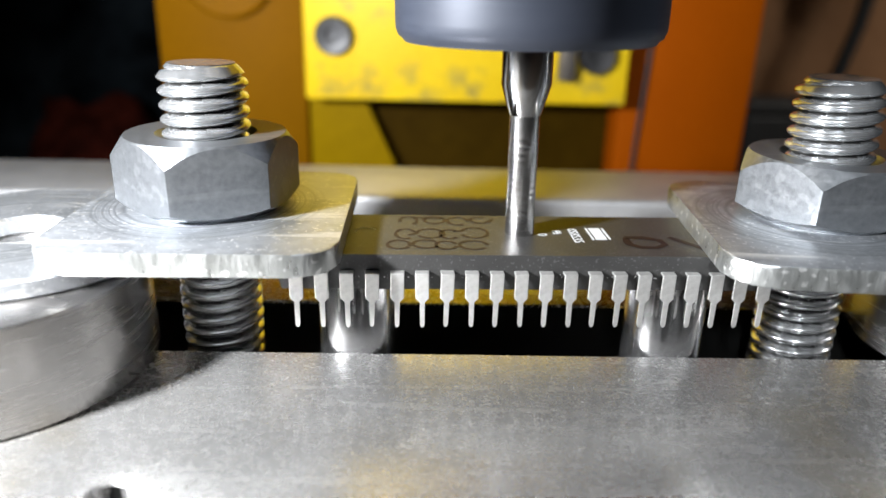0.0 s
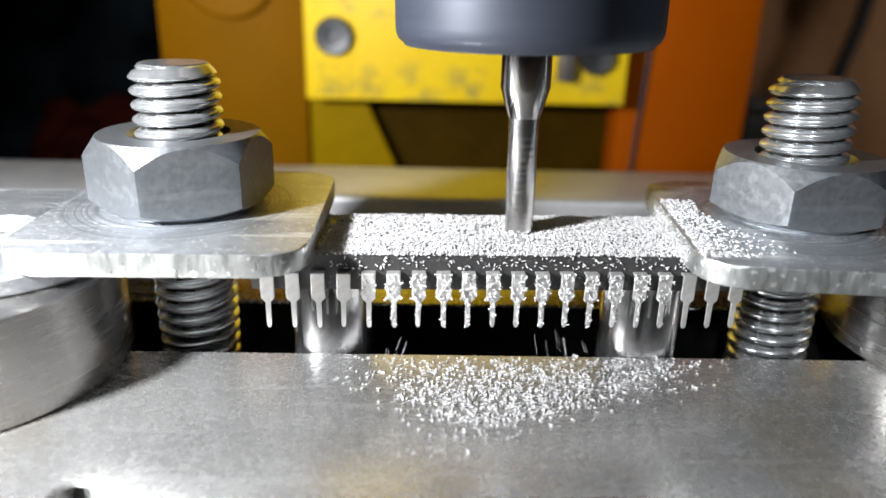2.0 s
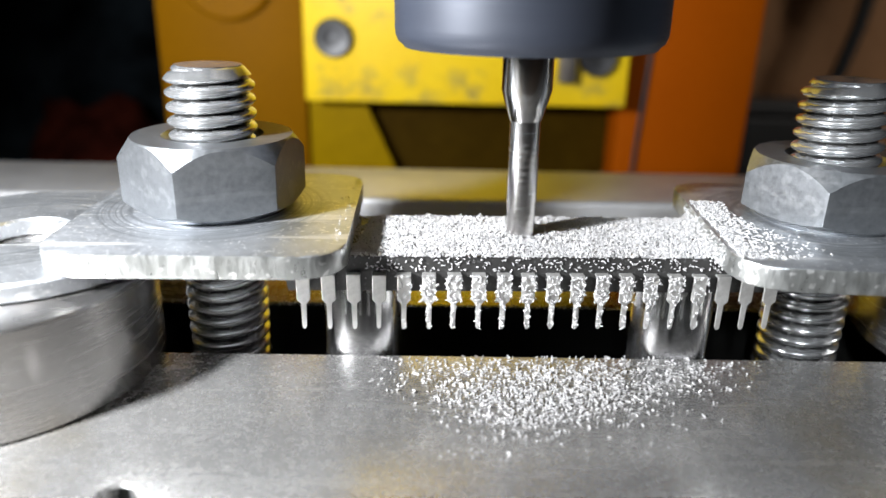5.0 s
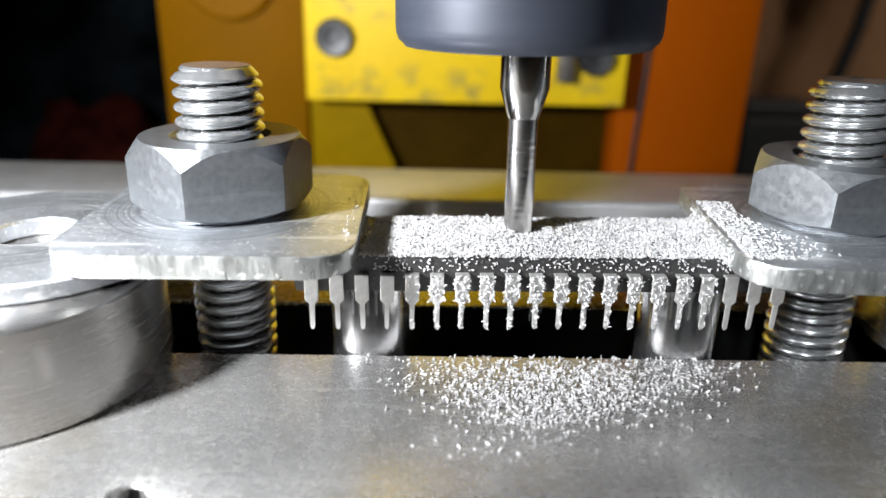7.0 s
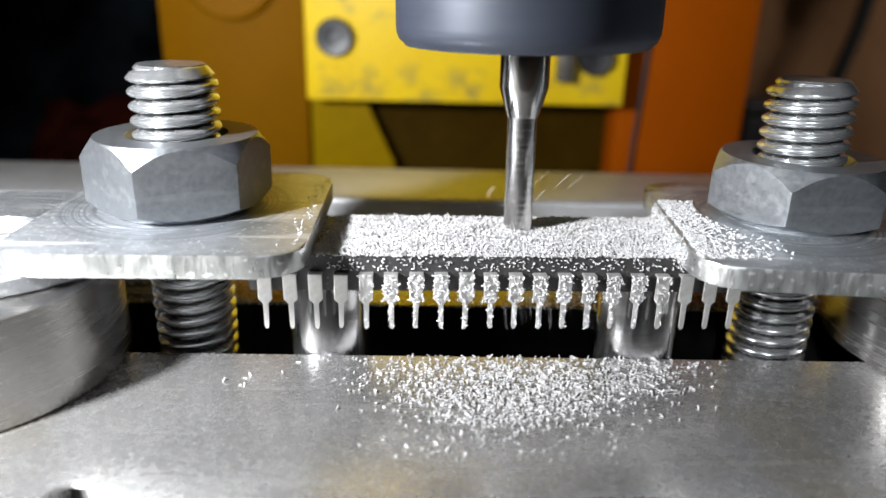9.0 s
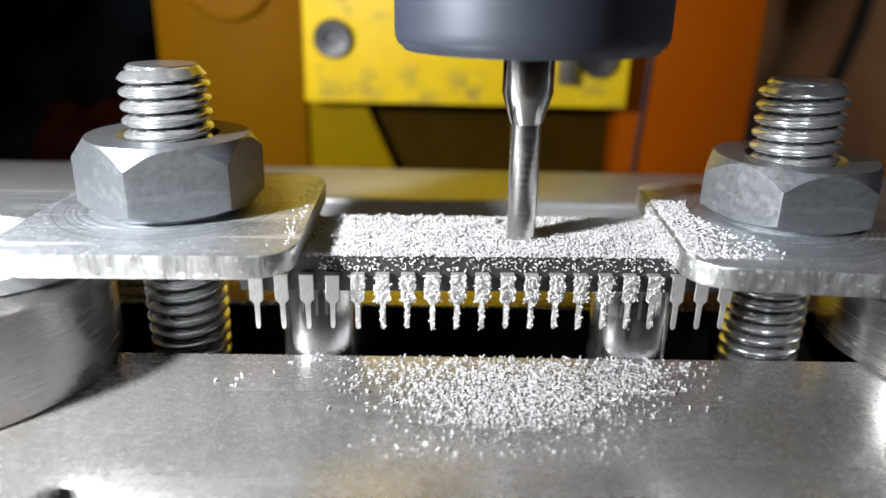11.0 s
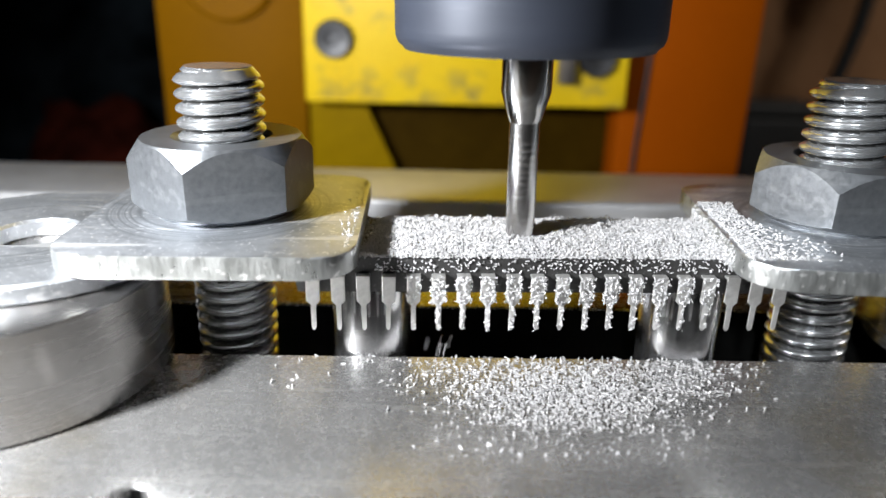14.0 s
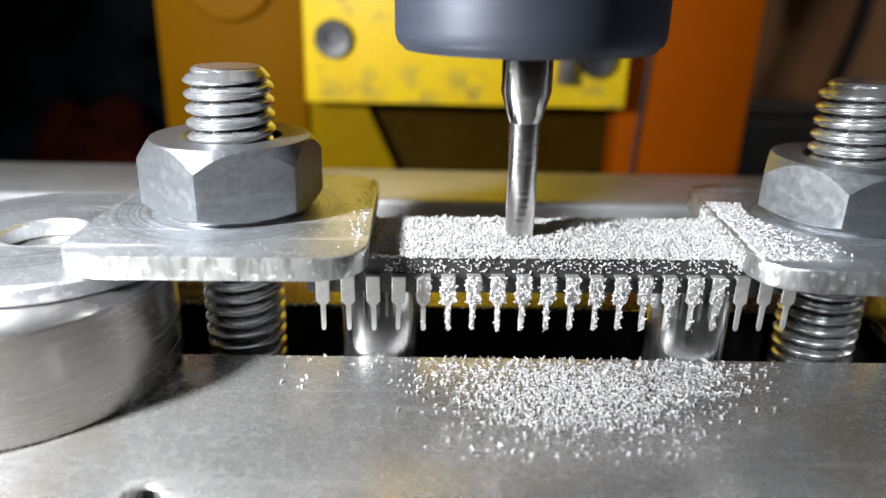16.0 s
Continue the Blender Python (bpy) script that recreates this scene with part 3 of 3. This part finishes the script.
# ---- distance: heaps in the dark ----
def heap(name, at, size, material, label, seed):
    t = thing(name, at, label, "cloth heap")
    bm = bmesh.new()
    bmesh.ops.create_icosphere(bm, subdivisions=5, radius=1.0)
    for v in bm.verts:
        d = v.co.normalized()
        f = 1 + 0.35 * noise.noise(d * 1.7 + Vector((seed, 0, 0))) + 0.15 * noise.noise(d * 5 + Vector((0, seed, 0)))
        v.co = Vector((d.x * f * size[0], d.y * f * size[1], max(-0.02, d.z * f) * size[2]))
    part("folds", bm, material, t, smooth=180)
    return t


heap("dark_cloth_heap", (-330, 420, -70), (210, 120, 330), CLOTH_BLUE, "dark blue cloth heaped on the workbench", 3)
heap("red_cloth_heap", (-178, 300, -70), (42, 30, 46), CLOTH_RED, "dark red cloth folded on the workbench", 8)
heap("brown_cloth_heap", (330, 480, -70), (190, 110, 420), CLOTH_BROWN, "brown cloth hanging over goods on the workbench", 5)


def build_clutter():
    c = thing("black_cable", (200, 300, -70), "thick black cable rising from the workbench", "cable")
    part("sheath", rod(bmesh.new(), [(-12, 0, 0), (-9, 0, 30), (-4, 0, 60), (4, 0, 95), (9, 2, 130), (12, 6, 200), (12, 30, 330)], 3.4, 14), BLACK_RUBBER, c, smooth=60)
    b = thing("black_box", (166, 296, -70), "small black equipment box on the workbench", "box")
    part("case", box(bmesh.new(), (-20, -15, 0), (20, 15, 52), 2.5, 3), BLACK_RUBBER, b, smooth=True)
    part("lid", box(bmesh.new(), (-20.6, -15.6, 52.1), (20.6, 15.6, 58), 2.0, 3), BLACK_RUBBER, b, smooth=True)


build_clutter()


# ---- milled shavings ----
SHAVINGS = []    # (object, landing time, offset of its source, highest point of its flight)


def flakes(points, seed, size=(0.16, 0.36)):
    """Slivers at (x, y, z, tilt) in millimetres, joined to vertex and face lists."""
    rng = random.Random(seed)
    corner = [(-1, -1, -1), (1, -1, -1), (1, 1, -1), (-1, 1, -1), (-1, -1, 1), (1, -1, 1), (1, 1, 1), (-1, 1, 1)]
    quads = [(0, 3, 2, 1), (4, 5, 6, 7), (0, 1, 5, 4), (1, 2, 6, 5), (2, 3, 7, 6), (3, 0, 4, 7)]
    verts, faces = [], []
    for x, y, z, tilt in points:
        l = rng.uniform(*size) / 2
        w, h = l * rng.uniform(0.3, 0.42), min(l * 0.45, rng.uniform(0.07, 0.14) / 2)
        m = Euler((rng.gauss(0, tilt), rng.gauss(0, tilt), rng.uniform(0, 6.28))).to_matrix()
        bend, base = rng.uniform(0.3, 1.0), len(verts)
        for cx, cy, cz in corner:
            k = bend if cx > 0 else 1.0
            verts.append((m @ Vector((cx * l, cy * w * k, cz * h * k))) * MM + Vector((x, y, z)) * MM)
        faces += [tuple(base + i for i in q) for q in quads]
    return verts, faces


def scatter(points, label, landing, source, crest, seed, size=(0.19, 0.36), flight=0.11):
    cx, cy = sum(p[0] for p in points) / len(points), sum(p[1] for p in points) / len(points)
    cz = min(p[2] for p in points)
    verts, faces = flakes([(x - cx, y - cy, z - cz, t) for x, y, z, t in points], seed, size)
    me = bpy.data.meshes.new("plastic_shavings")
    me.from_pydata(verts, [], faces)
    me.materials.append(FLAKE)
    ob = tagged(new("plastic_shavings", me), label, "shavings", "shavings", "stuff")
    ob.matrix_basis = pose(cx * MM, cy * MM, cz * MM)
    SHAVINGS.append((ob, landing, Vector((source[0], source[1], source[2])) * MM, crest * MM, flight))
    return ob


def build_shavings():
    rng = random.Random(11)
    top = 12.62
    # on the chip: thin falls over the whole body, one after another
    falls = (0.33, 0.38, 0.42, 0.46, 0.55, 0.62, 0.70, 0.80, 0.93, 1.15, 1.35, 1.7, 2.3, 2.8, 3.3, 9.9, 10.4, 10.9, 11.2)
    for k, landing in enumerate(falls):
        pts = []
        for _ in range(950 if k < 4 else 1500):
            x, y = rng.uniform(-21, 19), rng.uniform(0.95, 14.2)
            if x < -18.0 - (14 - y) * 0.12 and rng.random() < 0.8:
                continue
            pile = 0.14 + 0.3 * max(0.0, noise.noise(Vector((x * 0.6, y * 0.6, 2.0))))
            turned = y + x * math.tan(radians(CHIP_TURN))
            pts.append((x, turned, top + max(0.02, rng.random() * pile * (0.3 + 0.09 * k)), 0.35 + 0.02 * k))
        scatter(pts, "white plastic shavings lying on the chip", landing, (0, 0, -2.4), -0.35, k + 0.5)
    # on the table in front of the slot, near and far band
    for k, (landing, count) in enumerate(((0.47, 110), (0.56, 260), (0.64, 330), (0.72, 330), (0.84, 330), (0.97, 300), (1.2, 330), (1.7, 280), (2.4, 240), (3.2, 200),
                                          (7.7, 170), (8.3, 170), (9.1, 190), (9.8, 240), (10.4, 240), (11.0, 220))):
        bands = ([], [])
        for _ in range(int(count * 0.8)):
            d = 0.5 + 13.0 * rng.betavariate(1.3, 1.75) + (rng.expovariate(0.25) if rng.random() < 0.25 else 0.0)
            if d > 18.5:
                continue
            middle = 4.6 - 0.58 * d if k < 8 else 3.4 + 0.04 * d
            x = middle + rng.uniform(-1, 1) * max(1.5, 18.5 * (1 - d / 16.0)) + rng.gauss(0.6, 3.4)
            if -25 < x < 25:
                bands[d > 9.5].append((x, SLOT_FRONT - 0.3 - d, 0.05 + rng.random() * 0.1, 0.15))
        for pts in bands:
            if pts:
                cx, cy = sum(p[0] for p in pts) / len(pts), sum(p[1] for p in pts) / len(pts)
                scatter(pts, "white plastic shavings strewn over the steel table", landing + rng.uniform(-0.02, 0.02), (0, 7.5 - cy, 10.2), 2.5, rng.random(), (0.18, 0.36), flight=0.14)
    # on the clamp beside the chip
    for k, (landing, count) in enumerate(((0.58, 160), (0.68, 240), (0.82, 280), (1.1, 280), (1.8, 220), (2.8, 180), (7.4, 180), (8.4, 200))):
        cells = ([], [])
        for _ in range(count):
            d, y = abs(rng.gauss(0, 2.7 + 0.2 * k)), rng.uniform(-4.5, 14.5)
            x = 17.8 + (y + 6.0) * 0.0875 + d
            if math.hypot(x - 33.2, y - 10) > 10.3 and x < 28:
                cells[y > 5].append((x, y, 14.98 + rng.random() * 0.12, 0.3))
        for pts in cells:
            cy = sum(p[1] for p in pts) / len(pts)
            scatter(pts, "white plastic shavings on the clamp plate", landing, (-12, 7.6 - cy, -4.6), 2.5, rng.random())
    # clinging to the clamp's edge above the chip
    for k, landing in enumerate((0.66, 0.9, 1.3, 2.2, 7.6)):
        cells = ([], [])
        for _ in range(170):
            y = rng.uniform(-1.5, 14.2)
            h = abs(rng.gauss(0, 1.0))
            if h < 2.3:
                cells[y > 6].append((18.72 + (y - 7.6) * 0.0875 - rng.random() * (0.25 + 0.5 * math.exp(-h * 1.6)), y, 12.72 + h, 0.9))
        for pts in cells:
            cy = sum(p[1] for p in pts) / len(pts)
            scatter(pts, "white plastic shavings clinging to the clamp's edge", landing, (-10, 7.6 - cy, -3.4), 2.0, rng.random(), (0.14, 0.32))
    for k, (t0, t1) in enumerate(((1.8, 3.4), (6.6, 8.0), (10.0, 11.2))):
        pts = []
        for _ in range(40):
            y = rng.uniform(-3, 22)
            pts.append((-20.1 - abs(rng.gauss(0, 0.75)), y, 14.98 + rng.random() * 0.1, 0.3))
        for half in (0, 1):
            some = [p for p in pts if (p[1] > 9) == bool(half)]
            cy = sum(p[1] for p in some) / len(some)
            scatter(some, "white plastic shavings along the clamp edge", rng.uniform(t0, t1), (10, 7.5 - cy, -4.6), 3.0, rng.random(), (0.12, 0.26))
    # clinging to the leads and to the front of the body
    for k, landing in enumerate((0.62, 0.78, 0.96, 1.4, 2.1, 3.1, 9.9, 10.8)):
        wide, thin, side = [], [], []
        for i in range(4, 17):
            px = 2.54 * (i - 9.5)
            py = px * math.tan(radians(CHIP_TURN))
            some = rng.uniform(8, 15) * (0.45 if i > 15 or i < 5 else 1.0)
            for out, low, high, half, count in ((wide, 8.2, 11.1, 0.84, some), (thin, 5.2, 8.2, 0.28, some * 0.35)):
                out += [(px + rng.uniform(-half, half), py - 0.17 - rng.random() * (0.15 + 0.05 * k), rng.uniform(low, high), 0.9) for _ in range(int(count))]
        for _ in range(40):
            x, z = rng.uniform(-18, 19), rng.uniform(11.2, 12.5)
            side.append((x, x * math.tan(radians(CHIP_TURN)) + 0.72 + (z - 11.1) * 0.15, z, 0.6))
        for pts, label in ((wide, "clinging to the leads"), (thin, "clinging to the lead tips"), (side, "on the front of the chip")):
            scatter(pts, "white plastic shavings " + label, landing, (0, 7.0, 9.1 - min(p[2] for p in pts)), 2.5, rng.random(), (0.2, 0.42))
    # heaped round the cut
    for k, (t0, t1, count) in enumerate(((0.64, 0.75, 420), (1.15, 1.4, 520), (2.65, 2.9, 300))):
        pts = []
        for _ in range(count):
            a, r = rng.uniform(0, 6.28), 1.6 + abs(rng.gauss(0, 1.7))
            x, y = -1.0 + r * 1.25 * math.cos(a), 8.2 + r * math.sin(a)
            if 1.0 < y < 14.2:
                pts.append((x, y, top + rng.random() * max(0.05, 0.55 - abs(r - 2.2) * 0.16), 0.5))
        scatter(pts, "white plastic shavings heaped round the cut", rng.uniform(t0, t1), (0, 0, -2.6), 2.0, rng.random())
    # a ridge pushed up behind the last cuts
    for landing, x0, x1 in ((11.0, 0.5, 4.0), (11.2, 3.0, 8.0)):
        pts = []
        for _ in range(420):
            u, v = rng.uniform(0, 1), rng.gauss(0, 0.55)
            pts.append((x0 + (x1 - x0) * u, 11.0 + v + 0.5 * math.sin(u * 7), top + 0.1 + rng.random() * max(0.1, (0.85 - abs(v) * 0.7) * (0.6 + 0.4 * math.sin(u * 13 + x0))), 0.7))
        scatter(pts, "white plastic shavings pushed into a low ridge", landing, (0, -2.0, -3.4), 1.5, rng.random())
    # single throws that come down on the table
    for _ in range(90):
        landing = rng.uniform(0.5, 9.3) if rng.random() < 0.8 else rng.uniform(11.2, 15.8)
        x, y = rng.gauss(2, 9), SLOT_FRONT - 0.5 - rng.expovariate(1 / 5.0)
        pts = [(x + rng.gauss(0, 1.6), y + rng.gauss(0, 1.2), 0.05 + 0.02 * k, 0.8) for k in range(5)]
        pts = [(a, min(b, 2.9), c, d) for a, b, c, d in pts]
        scatter(pts, "loose white plastic shavings thrown on the table", landing, (-0.6 - x, 7.5 - y, 10.4), rng.uniform(6, 16), rng.random(), (0.25, 0.6), 0.3)
    # old specks lying on the table from the start
    pts = [(rng.uniform(-50, 50), rng.uniform(-26, 2.8), 0.03, 0.1) for _ in range(130)]
    verts, faces = flakes(pts, 5, (0.04, 0.1))
    me = bpy.data.meshes.new("swarf_specks")
    me.from_pydata(verts, [], faces)
    me.materials.append(FLAKE)
    rides(tagged(new("swarf_specks", me), "tiny pale specks lying on the steel table", "specks", kind="stuff"))


build_shavings()


# ---- what moves ----
def motions():
    for ob in RIDERS:
        base = ob.matrix_basis.copy()
        walk(ob, [(t, Matrix.Translation((x * MM, 0, 0)) @ base) for t, x in TABLE_X])
    for ob, plunges in HEAD:
        base = ob.matrix_basis.copy()
        walk(ob, [(t, Matrix.Translation((0, y * MM, z * MM if plunges else 0)) @ base) for t, y, z in GANTRY])
    for ob in SPINNERS:
        walk(ob, [(k / 30, pose(0, 0, 0, 0, 0, (k * 86.0) % 360)) for k in range(481)])
    # shavings lie inside the uncut plastic until the cutter throws them out
    for ob, landing, source, crest, flight in SHAVINGS:
        base = ob.matrix_basis.copy()
        leave = landing - flight
        rows = {0.0: source, leave: source, landing: Vector((0, 0, 0))}
        for t, _ in TABLE_X:
            if t < leave - 0.04:
                rows[t] = source
            elif t > landing + 0.04:
                rows[t] = Vector((0, 0, 0))
        rows[leave + flight * 0.45] = source * 0.6 + Vector((0, 0, crest + max(0.0, -source.z)))
        walk(ob, [(t, Matrix.Translation(Vector((table_at(t) * MM, 0, 0)) + rows[t]) @ base) for t in sorted(rows)])


motions()
